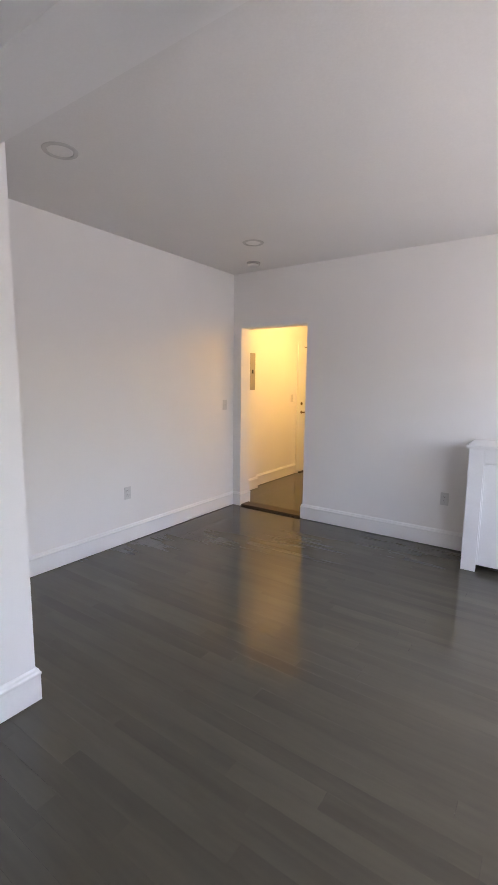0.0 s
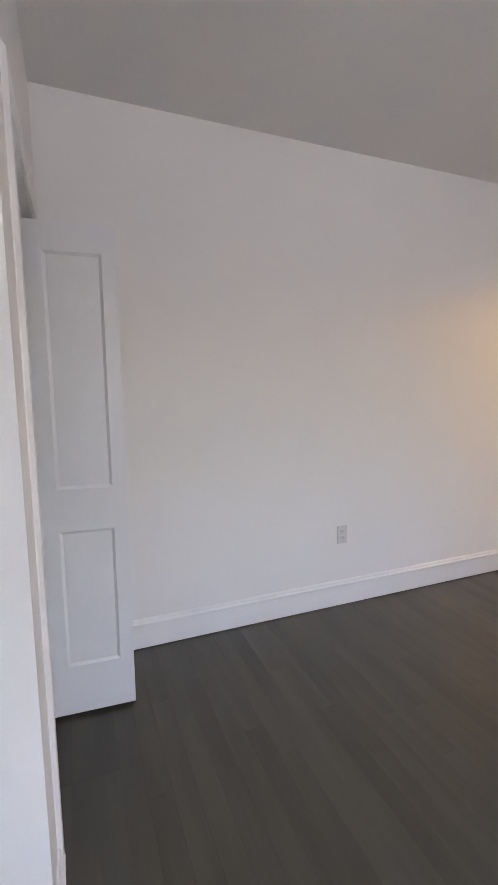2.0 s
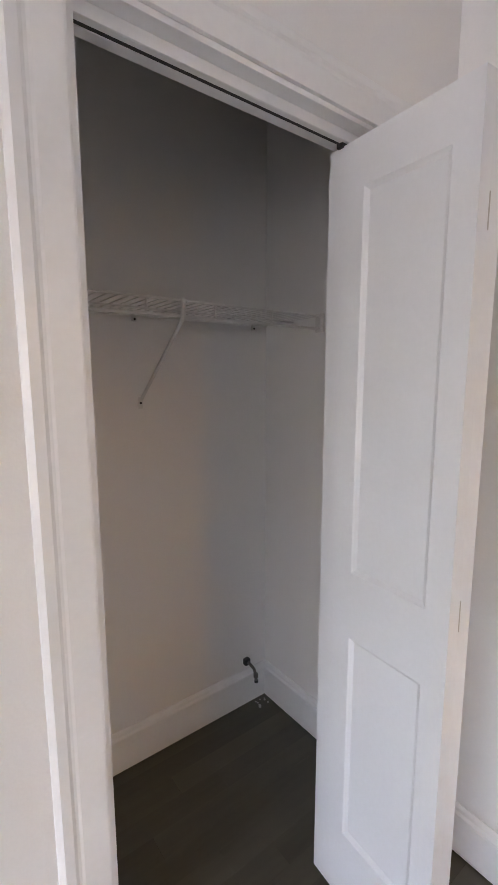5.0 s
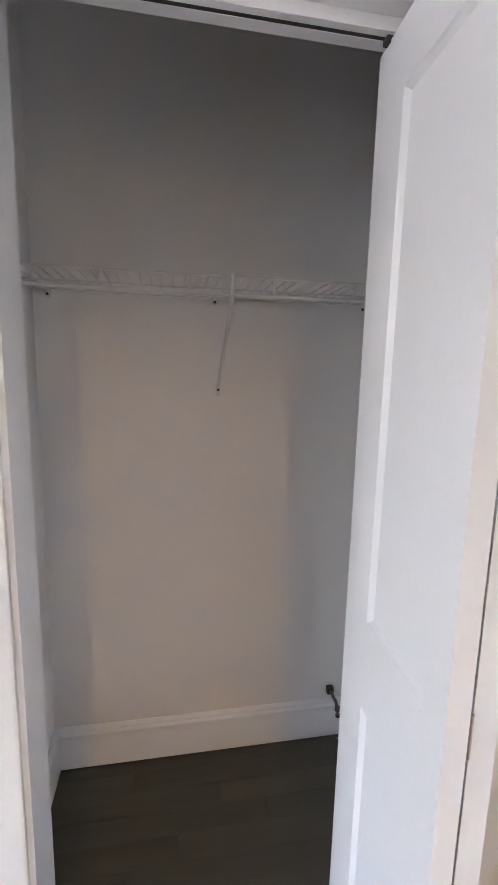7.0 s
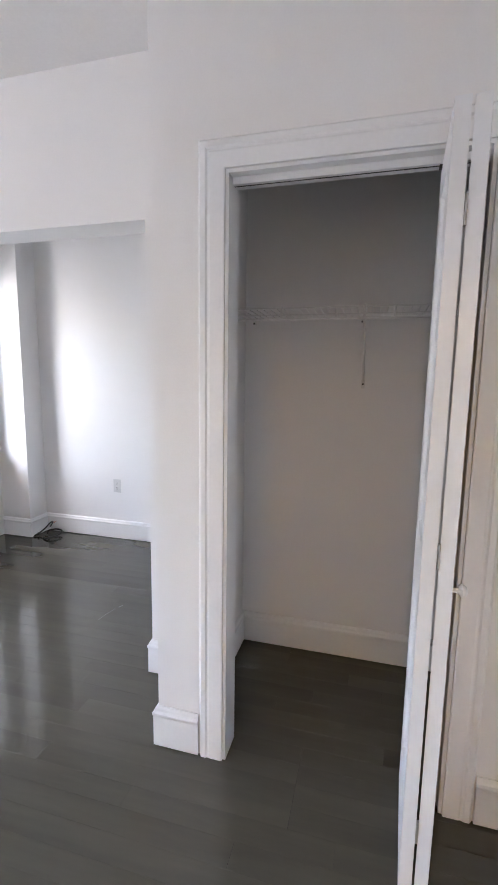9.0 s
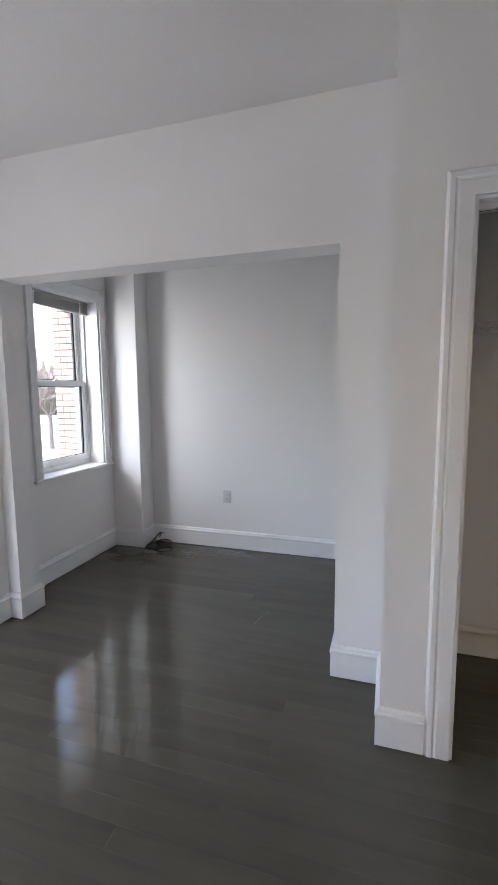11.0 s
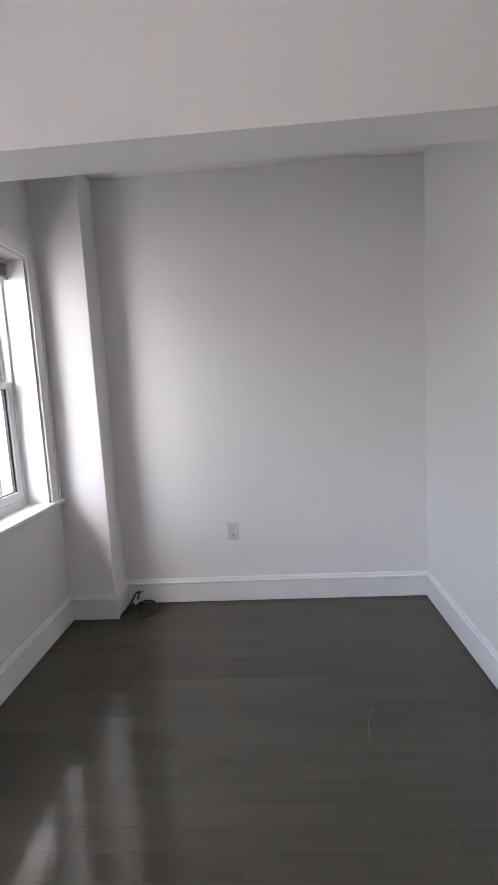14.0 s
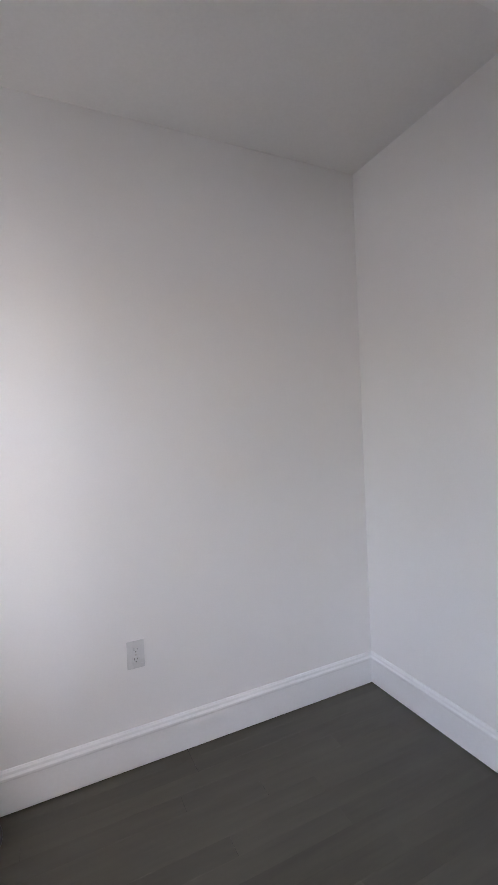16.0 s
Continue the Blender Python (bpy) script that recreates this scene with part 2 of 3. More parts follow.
def bay_wall(name, p, q, w0, w1):
    """A bay wall from p to q, seen side to the left, with a window opening between w0 and w1 metres along it."""
    p, q = Vector(p), Vector(q)
    length, turn = (q - p).length, math.atan2(q.y - p.y, q.x - p.x)
    m = Matrix.Translation((p.x, p.y, 0)) @ Matrix.Rotation(turn, 4, "Z")
    wbm = box(bmesh.new(), 0, w0, -0.16, 0, -0.05, ZC)
    box(wbm, w1, length, -0.16, 0, -0.05, ZC)
    box(wbm, w0, w1, -0.16, 0, -0.05, 0.75)
    box(wbm, w0, w1, -0.16, 0, 2.15, ZC)
    bmesh.ops.transform(wbm, matrix=m, verts=wbm.verts)
    setting(name, wbm, WALL, "white painted wall of the bay with a window opening", "wall")
    sbm = box(bmesh.new(), w0 - 0.11, w1 + 0.11, -0.10, 0.045, 0.725, 0.752, 0.005)
    bmesh.ops.transform(sbm, matrix=m, verts=sbm.verts)
    setting("window_sill", sbm, TRIM, "white painted window sill in the bay", "sill")
    cbm = bmesh.new()
    box(cbm, w0 - 0.085, w0, 0, 0.018, 0.752, 2.235, 0.003)
    box(cbm, w1, w1 + 0.085, 0, 0.018, 0.752, 2.235, 0.003)
    box(cbm, w0, w1, 0, 0.018, 2.15, 2.235, 0.003)
    bmesh.ops.transform(cbm, matrix=m, verts=cbm.verts)
    setting("trim", cbm, TRIM, "white painted window casing in the bay", "trim")


BAY = [(2.25, -0.29), (3.20, 0.60), (3.20, 2.35), (2.50, YF)]
bay_wall("wall_bay_south", BAY[0], BAY[1], 0.54, 1.12)
bay_wall("wall_bay_east", BAY[1], BAY[2], 0.30, 1.50)
bay_wall("wall_bay_north", BAY[2], BAY[3], 0.25, 0.88)

setting("ceiling", box(bmesh.new(), XL - 0.14, 3.45, AY - 0.12, DT, ZC, ZC + 0.12), CEIL, "flat off-white painted plaster ceiling", "ceiling")
floor = setting("floor", box(bmesh.new(), -1.78, 3.4, AY - 0.05, 6.6, -0.08, -0.012), SUB, "dark grey stained narrow oak strip floor with satin sheen", "floor")

# hall
bm = box(bmesh.new(), -1.80, -1.52, DT, 4.10, -0.05, 2.5)
box(bm, -1.80, -1.60, 4.10, 6.72, -0.05, 2.5)
setting("wall_hall_west", bm, WALL, "cream lit hall wall with a small jog", "wall")
setting("wall_hall_east", box(bmesh.new(), DX1 + 0.12, DX1 + 0.24, DT, 6.72, -0.05, 2.5), WALL, "white painted hall wall", "wall")
setting("wall_hall_end", box(bmesh.new(), -1.60, DX1 + 0.12, 6.6, 6.72, -0.05, 2.5), WALL, "white painted end wall of the hall", "wall")
setting("ceiling_hall", box(bmesh.new(), -1.80, DX1 + 0.24, DT, 6.72, 2.5, 2.6), CEIL, "white painted hall ceiling", "ceiling")
setting("threshold", box(bmesh.new(), DX0 + 0.002, DX1 - 0.002, YF + 0.005, DT - 0.02, -0.01, 0.022, 0.006), THRESH, "worn brown wooden threshold in the doorway", "threshold")

# baseboards
BASE = [(0, 0.006), (0.016, 0.006), (0.016, 0.128), (0.019, 0.134), (0.019, 0.142), (0.013, 0.149), (0.011, 0.158), (0.005, 0.166), (0, 0.166)]
for run in ([(-1.60, 5.345), (-1.60, 4.10), (-1.52, 4.10), (-1.52, DT), (DX0, DT), (DX0, YF), (XL, YF), (XL, 0), (OX0 - 0.092, 0)],
            [(OX1 + 0.092, 0), (0, 0), (0, HY0), (JX0, HY0), (JX0, HY1), (AX0, HY1), (AX0, AY), (PX, AY), (PX, PY), (AX1, PY), (AX1, HY1), (JX1, HY1), (JX1, HY0), (2.25, HY0), *BAY, (DX1, YF), (DX1, DT)],
            [(OX0, -0.11), (CX0, -0.11), (CX0, CY), (CX1, CY), (CX1, -0.11), (OX1, -0.11)]):
    setting("baseboard", sweep(bmesh.new(), run, BASE), TRIM, "tall white moulded baseboard with a capped top edge", "baseboard")


# ---- closet ----
CASE = [(0, 0), (0, 0.010), (0.004, 0.011), (0.048, 0.011), (0.053, 0.0095), (0.058, 0.0095), (0.064, 0.013), (0.080, 0.013), (0.089, 0.004), (0.090, 0)]


def casing(name, corners, label):
    """A moulded casing whose inner edge runs through the corners (x, z) of the closet opening, mitred; the wall lies to the right."""
    cbm = bmesh.new()
    pts = [Vector(p) for p in corners]
    rings = []
    for k, p in enumerate(pts):
        din = (p - pts[k - 1]).normalized() if k else None
        dout = (pts[k + 1] - p).normalized() if k + 1 < len(pts) else None
        n1 = Vector((din.y, -din.x)) if din else None
        n2 = Vector((dout.y, -dout.x)) if dout else None
        nn = n1 or n2
        if n1 and n2:
            nn = (n1 + n2) / (1 + n1.dot(n2))
        rings.append([cbm.verts.new((p.x + nn.x * o, dep, p.y + nn.y * o)) for o, dep in CASE])
    for q, w in zip(rings, rings[1:]):
        for k in range(len(CASE)):
            cbm.faces.new((q[k], q[(k + 1) % len(CASE)], w[(k + 1) % len(CASE)], w[k]))
    cbm.faces.new(rings[0][::-1])
    cbm.faces.new(rings[-1])
    return setting(name, cbm, TRIM, label, "trim")


casing("trim_closet", [(OX1, 0), (OX1, OZ), (OX0, OZ), (OX0, 0)], "white moulded casing around the closet opening")
bm = box(bmesh.new(), OX1 - 0.012, OX1 - 0.0005, -0.112, 0.002, 0, OZ, 0.001)
box(bm, OX0 + 0.0005, OX0 + 0.012, -0.112, 0.002, 0, OZ, 0.001)
box(bm, OX0 + 0.012, OX1 - 0.012, -0.112, 0.002, OZ - 0.012, OZ - 0.0005, 0.001)
setting("trim_closet_jamb", bm, TRIM, "white painted jamb lining of the closet opening", "trim")

track = thing("bifold_track", pose(0, 0, 0), "white metal bifold door track under the closet head", "door track")
TX0, TX1, TZ = OX0 + 0.013, OX1 - 0.013, OZ - 0.012
part("front_lip", box(bmesh.new(), TX0, TX1, -0.034, -0.031, TZ - 0.022, TZ, 0.001), TRIM, track)
part("flange", box(bmesh.new(), TX0, TX1, -0.046, -0.0342, TZ - 0.022, TZ - 0.019), TRIM, track)
part("back_lip", box(bmesh.new(), TX0, TX1, -0.059, -0.056, TZ - 0.022, TZ, 0.001), TRIM, track)
# solid dark strip paints the shade of the open gap between the lips
part("slot", box(bmesh.new(), TX0, TX1, -0.0558, -0.0462, TZ - 0.021, TZ - 0.019), SLOT, track, "dark strip standing for the shade in the track gap")
part("pivot_bracket", box(bmesh.new(), -0.91, -0.88, -0.055, -0.037, TZ - 0.033, TZ - 0.022, 0.002), SLOT, track)
setting("trim_closet_head", box(bmesh.new(), TX0, TX1, -0.088, -0.060, TZ - 0.018, TZ - 0.0005, 0.003), TRIM, "white painted head stop behind the door track", "trim")


def leaf(name, parent, m, w=0.378, z0=0.018, z1=2.008, d=0.034):
    """One two-panel leaf, hinge edge at x=0, with sunk panels on both faces."""
    sa, sc, rails = 0.110, w - 0.056, ((z0, z0 + 0.215), (z0 + 0.80, z0 + 0.975), (z1 - 0.105, z1))
    bm2 = bmesh.new()
    box(bm2, 0, sa, 0, d, z0, z1)
    box(bm2, sc, w, 0, d, z0, z1)
    for a, b in rails:
        box(bm2, sa, sc, 0, d, a, b)
    for (a, b), (c, e) in zip(rails, rails[1:]):
        box(bm2, sa - 0.004, sc + 0.004, 0.0085, d - 0.0085, b - 0.004, c + 0.004)
        for y_out, y_in in ((0.0, 0.0084), (d, d - 0.0084)):
            outer = [bm2.verts.new(v) for v in ((sa, y_out, b), (sc, y_out, b), (sc, y_out, c), (sa, y_out, c))]
            step = [bm2.verts.new(v) for v in ((sa + 0.004, y_out * 0.6 + y_in * 0.4, b + 0.004), (sc - 0.004, y_out * 0.6 + y_in * 0.4, b + 0.004), (sc - 0.004, y_out * 0.6 + y_in * 0.4, c - 0.004), (sa + 0.004, y_out * 0.6 + y_in * 0.4, c - 0.004))]
            inner = [bm2.verts.new(v) for v in ((sa + 0.012, y_in, b + 0.012), (sc - 0.012, y_in, b + 0.012), (sc - 0.012, y_in, c - 0.012), (sa + 0.012, y_in, c - 0.012))]
            for u, v in ((outer, step), (step, inner)):
                for k in range(4):
                    bm2.faces.new((u[k], u[(k + 1) % 4], v[(k + 1) % 4], v[k]))
    bmesh.ops.transform(bm2, matrix=m, verts=bm2.verts)
    return part(name, bm2, DOORP, parent)


bifold = thing("bifold_door", pose(0, 0, 0), "white two-panel bifold closet door folded open", "door")
A0, A1 = Vector((-0.890, -0.083)), Vector((-0.866, 0.290))
turn = math.atan2(A1.y - A0.y, A1.x - A0.x)
leaf("door_leaf", bifold, Matrix.Translation((A0.x, A0.y, 0)) @ Matrix.Rotation(turn, 4, "Z"))
B0 = Vector((-0.9805, -0.078))
turn2 = math.atan2(0.292 + 0.078, -0.909 + 0.983)
leaf("door_leaf", bifold, Matrix.Translation((B0.x, B0.y, 0)) @ Matrix.Rotation(turn2, 4, "Z"))
for z in (0.22, 0.99, 1.78):
    bm = box(bmesh.new(), -0.912, -0.898, 0.288, 0.2925, z - 0.032, z + 0.032, 0.001)
    tube(bm, [(-0.9035, 0.2935, z - 0.033), (-0.9035, 0.2935, z + 0.033)], 0.0035)
    part("hinge", bm, STEEL, bifold, "painted steel butt hinge")
bm = lathe(bmesh.new(), [(0.008, 0), (0.006, 0.012), (0.009, 0.018), (0.017, 0.024), (0.018, 0.030), (0.013, 0.036), (0.004, 0.038)], pose(-0.955, 0.205, 0.87, 0, -90, 8))
part("knob", bm, DOORP, bifold, "small round white knob")

shelf = thing("wire_shelf", pose(0, 0, 0), "white coated wire closet shelf on a diagonal brace", "shelf")
SZ, SF, SB = 1.698, -0.450, CY + 0.008
X0, X1 = CX0 + 0.006, CX1 - 0.006
for name, y, z, r in (("front_wire", SF, SZ, 0.0032), ("lip_wire", SF - 0.004, SZ - 0.043, 0.0052), ("back_wire", SB, SZ - 0.006, 0.0032), ("middle_wire", -0.60, SZ - 0.006, 0.0028)):
    part(name, tube(bmesh.new(), [(X0, y, z), (X1, y, z)], r, 8), WIRE, shelf)
bm = bmesh.new()
n = 38
for i in range(n + 1):
    x = X0 + (X1 - X0) * i / n
    tube(bm, [(x, SB - 0.002, SZ), (x, SF - 0.001, SZ + 0.003)], 0.0016, 5)
tagged(part("wire_grid", bm, WIRE, shelf), kind="stuff")
for i in range(6):
    x = X0 + 0.01 + (X1 - X0 - 0.02) * i / 5
    part("lip_post", tube(bmesh.new(), [(x, SF, SZ + 0.003), (x, SF - 0.004, SZ - 0.043)], 0.0034, 6), WIRE, shelf)
bm = box(bmesh.new(), -0.694, -0.678, SB - 0.006, SB - 0.002, 1.372, 1.412, 0.001)
tube(bm, [(-0.686, SB + 0.004, 1.405), (-0.686, -0.60, 1.53), (-0.686, SF + 0.004, SZ - 0.043), (-0.686, SF + 0.006, SZ + 0.006)], 0.0062, 8)
part("brace", bm, WIRE, shelf, "diagonal white support brace")
part("screw", lathe(bmesh.new(), [(0.0045, 0), (0.0045, 0.002), (0.002, 0.003)], pose(-0.686, SB - 0.003, 1.392, -90, 0, 0), 10), SLOT, shelf)
for x in (-0.157, -0.671, -1.185):
    c = part("wall_clip", box(bmesh.new(), x - 0.007, x + 0.007, CY, CY + 0.016, SZ - 0.028, SZ + 0.002, 0.003), WIRE, shelf)
    part("screw", lathe(bmesh.new(), [(0.0045, 0), (0.0045, 0.002), (0.002, 0.003)], pose(x, CY + 0.015, SZ - 0.021, -90, 0, 0), 10), SLOT, c)
for x0, x1 in ((CX0, CX0 + 0.012), (CX1 - 0.012, CX1)):
    part("end_bracket", box(bmesh.new(), x0, x1, SF - 0.026, SF + 0.012, SZ - 0.056, SZ + 0.012, 0.004), WIRE, shelf, "white plastic end bracket")

stub = thing("pipe_stub", pose(0, 0, 0), "dark cut pipe stub sticking out over the closet baseboard", "pipe")
part("escutcheon", box(bmesh.new(), -1.160, -1.132, CY, CY + 0.024, 0.195, 0.225, 0.005), BLACK, stub)
part("pipe", tube(bmesh.new(), [(-1.146, CY + 0.020, 0.212), (-1.147, CY + 0.048, 0.206), (-1.156, CY + 0.054, 0.190), (-1.162, CY + 0.055, 0.165), (-1.166, CY + 0.056, 0.132)], 0.0065), DULL, stub, "", True)
part("nut", lathe(bmesh.new(), [(0.011, 0), (0.011, 0.016)], pose(-1.1635, CY + 0.0555, 0.150), 6), DULL, stub)
part("cut_end", lathe(bmesh.new(), [(0.009, 0), (0.009, 0.010)], pose(-1.1665, CY + 0.056, 0.124), 12), SLOT, stub)
scrap = thing("plaster_crumbs", pose(0, 0, 0), "grey plaster crumbs in the closet corner", "debris", kind="stuff")
bm = bmesh.new()
rnd = random.Random(4)
for i in range(9):
    s = rnd.uniform(0.006, 0.016)
    x, y = CX0 + 0.03 + rnd.uniform(0, 0.06), CY + 0.03 + rnd.uniform(0, 0.04)
    t2 = bmesh.new()
    bmesh.ops.create_icosphere(t2, subdivisions=1, radius=s * 0.5)
    for v in t2.verts:
        v.co *= rnd.uniform(0.7, 1.2)
    bmesh.ops.scale(t2, vec=(1, 1, 0.6), verts=t2.verts)
    merge(bm, t2, Matrix.Translation((x, y, s * 0.25)))
part("crumb_heap", bm, PANELG, scrap)


# ---- plates, detectors, lights ----
def outlet(m, label):
    """A duplex socket in the local xz plane, facing -y."""
    ob = thing("wall_outlet", m, label, "outlet", "wall outlets")
    part("plate", box(bmesh.new(), -0.036, 0.036, -0.006, 0, -0.058, 0.058, 0.0025), PLATE, ob)
    part("screw", lathe(bmesh.new(), [(0.0032, 0), (0.0032, 0.001)], pose(0, -0.006, 0, 90, 0, 0), 10), STEEL, ob)
    for z in (-0.021, 0.021):
        s = part("socket", box(bmesh.new(), -0.0165, 0.0165, -0.0085, -0.005, z - 0.0145, z + 0.0145, 0.003), PLATE, ob)
        for x0, h in ((-0.0065, 0.0085), (0.0065, 0.007)):
            part("slot", box(bmesh.new(), x0 - 0.001, x0 + 0.001, -0.0089, -0.008, z + 0.004 - h / 2, z + 0.004 + h / 2), SLOT, s)
        part("slot", lathe(bmesh.new(), [(0.0024, 0), (0.0024, 0.0006)], pose(0, -0.0084, z - 0.0075, 90, 0, 0), 10), SLOT, s)
    return ob


outlet(pose(XL, 1.632, 0.465, 0, 0, 90), "white duplex outlet low on the side wall")
outlet(pose(1.108, YF, 0.457, 0, 0, 0), "white duplex outlet beside the radiator cover")
outlet(pose(1.358, AY, 0.474, 0, 0, 180), "white duplex outlet on the alcove back wall")
d = (Vector(BAY[1]) - Vector(BAY[0])).normalized()
outlet(pose(BAY[0][0] + d.x * 0.155, BAY[0][1] + d.y * 0.155, 0.43, 0, 0, 180 + math.degrees(math.atan2(d.y, d.x))), "white duplex outlet on the angled bay wall")


def switch(m, label):
    ob = thing("light_switch", m, label, "switch", "light switches")
    part("plate", box(bmesh.new(), -0.036, 0.036, -0.006, 0, -0.058, 0.058, 0.0025), PLATE, ob)
    tg = box(bmesh.new(), -0.005, 0.005, -0.016, -0.005, -0.010, 0.006, 0.002)
    part("toggle", tg, PLATE, ob)
    for z in (-0.03, 0.03):
        part("screw", lathe(bmesh.new(), [(0.0032, 0), (0.0032, 0.001)], pose(0, -0.006, z, 90, 0, 0), 10), STEEL, ob)


switch(pose(XL, 3.072, 1.22, 0, 0, 90), "white toggle switch beside the room corner")
switch(pose(-1.60, 5.20, 1.236, 0, 0, 90), "white toggle switch on the lit hall wall")


def downlight(x, y):
    ob = thing("recessed_light", pose(x, y, ZC), "round white recessed ceiling light, switched off", "ceiling light", "recessed lights")
    part("trim_ring", lathe(bmesh.new(), [(0.066, 0), (0.066, -0.001), (0.070, -0.006), (0.090, -0.004), (0.094, 0)], Matrix.Identity(4), 40), RING, ob)
    part("lens", lathe(bmesh.new(), [(0.067, -0.0005), (0.060, -0.003), (0.001, -0.0035)], Matrix.Identity(4), 40), CEIL, ob)


downlight(-0.415, 0.515)
downlight(-0.441, 2.377)
smoke = thing("smoke_detector", pose(-0.81, 2.925, ZC), "round white smoke detector on the ceiling", "smoke detector")
part("base", lathe(bmesh.new(), [(0.070, 0), (0.070, -0.010), (0.066, -0.013)], Matrix.Identity(4), 36), BLIND, smoke)
part("vent_band", lathe(bmesh.new(), [(0.058, -0.012), (0.058, -0.022)], Matrix.Identity(4), 36), PANELG, smoke, "dark sensing slots")
part("cover", lathe(bmesh.new(), [(0.064, -0.021), (0.062, -0.028), (0.050, -0.038), (0.020, -0.041)], Matrix.Identity(4), 36), PLATE, smoke)

# ---- radiator cover ----
rad = thing("radiator_cover", pose(1.340, 2.822, 0), "white painted wooden radiator cover with sunk front panel", "radiator cover")
RW, RD, RH = 1.02, YF - 2.822 - 0.024, 1.0
part("top", box(bmesh.new(), -0.022, RW + 0.022, -0.026, RD, RH - 0.004, RH + 0.020, 0.006), TRIM, rad)
part("side_panel", box(bmesh.new(), 0, 0.018, 0.018, RD, 0, RH - 0.004, 0.002), TRIM, rad)
part("side_panel", box(bmesh.new(), RW - 0.018, RW, 0.018, RD, 0, RH - 0.004, 0.002), TRIM, rad)
part("stile", box(bmesh.new(), 0, 0.108, 0, 0.018, 0, RH - 0.004, 0.002), TRIM, rad)
part("stile", box(bmesh.new(), RW - 0.108, RW, 0, 0.018, 0, RH - 0.004, 0.002), TRIM, rad)
part("rail", box(bmesh.new(), 0.108, RW - 0.108, 0.0005, 0.018, RH - 0.118, RH - 0.004, 0.002), TRIM, rad)
part("front_panel", box(bmesh.new(), 0.100, RW - 0.100, 0.019, 0.027, 0.055, RH - 0.11, 0.002), TRIM, rad)
bm = bmesh.new()
for x0, x1, z0, z1 in ((0.108, 0.118, 0.06, RH - 0.118), (RW - 0.118, RW - 0.108, 0.06, RH - 0.118), (0.118, RW - 0.118, RH - 0.128, RH - 0.118)):
    box(bm, x0, x1, 0.010, 0.020, z0, z1, 0.003)
part("panel_bead", bm, TRIM, rad)

# ---- alcove window ----
win = thing("window_1", pose(0, 0, 0), "white double-hung vinyl window with raised grey blind", "window", kind="structure")
for y0, y1 in ((WY0 - 0.085, WY0), (WY1, WY1 + 0.070)):
    bm = box(bmesh.new(), AX1 - 0.016, AX1, y0, y1, WZ0, WZ1 + 0.085, 0.002)
    e = y0 if y0 < WY0 else y1 - 0.014
    box(bm, AX1 - 0.024, AX1 - 0.014, e, e + 0.014, WZ0, WZ1 + 0.085, 0.002)
    part("casing", bm, TRIM, win)
bm = box(bmesh.new(), AX1 - 0.016, AX1, WY0, WY1, WZ1, WZ1 + 0.085, 0.002)
box(bm, AX1 - 0.024, AX1 - 0.014, WY0, WY1, WZ1 + 0.071, WZ1 + 0.085, 0.002)
part("head_casing", bm, TRIM, win)
bm = box(bmesh.new(), AX1 - 0.035, AX1, WY0 - 0.11, WY1 + 0.085, WZ0 - 0.022, WZ0 + 0.004, 0.006)
box(bm, AX1 - 0.002, AX1 + 0.19, WY0, WY1, WZ0 - 0.02, WZ0 + 0.004)
part("window_sill", bm, TRIM, win)
bm = bmesh.new()
for y0, y1 in ((WY0, WY0 + 0.014), (WY1 - 0.014, WY1)):
    box(bm, AX1, AX1 + 0.132, y0, y1, WZ0, WZ1)
box(bm, AX1, AX1 + 0.132, WY0 + 0.014, WY1 - 0.014, WZ1 - 0.014, WZ1)
part("jamb_lining", bm, TRIM, win)
FX = AX1 + 0.130
bm = bmesh.new()
for y0, y1 in ((WY0, WY0 + 0.030), (WY1 - 0.030, WY1)):
    box(bm, FX, FX + 0.095, y0, y1, WZ0, WZ1, 0.003)
    c = y0 if y0 == WY0 else y1 - 0.042
    box(bm, FX + 0.040, FX + 0.052, c, c + 0.042, WZ0 + 0.03, WZ1, 0.002)
box(bm, FX, FX + 0.095, WY0 + 0.03, WY1 - 0.03, WZ1 - 0.035, WZ1, 0.003)
box(bm, FX, FX + 0.095, WY0 + 0.03, WY1 - 0.03, WZ0, WZ0 + 0.045, 0.004)
part("window_frame", bm, VINYL, win)


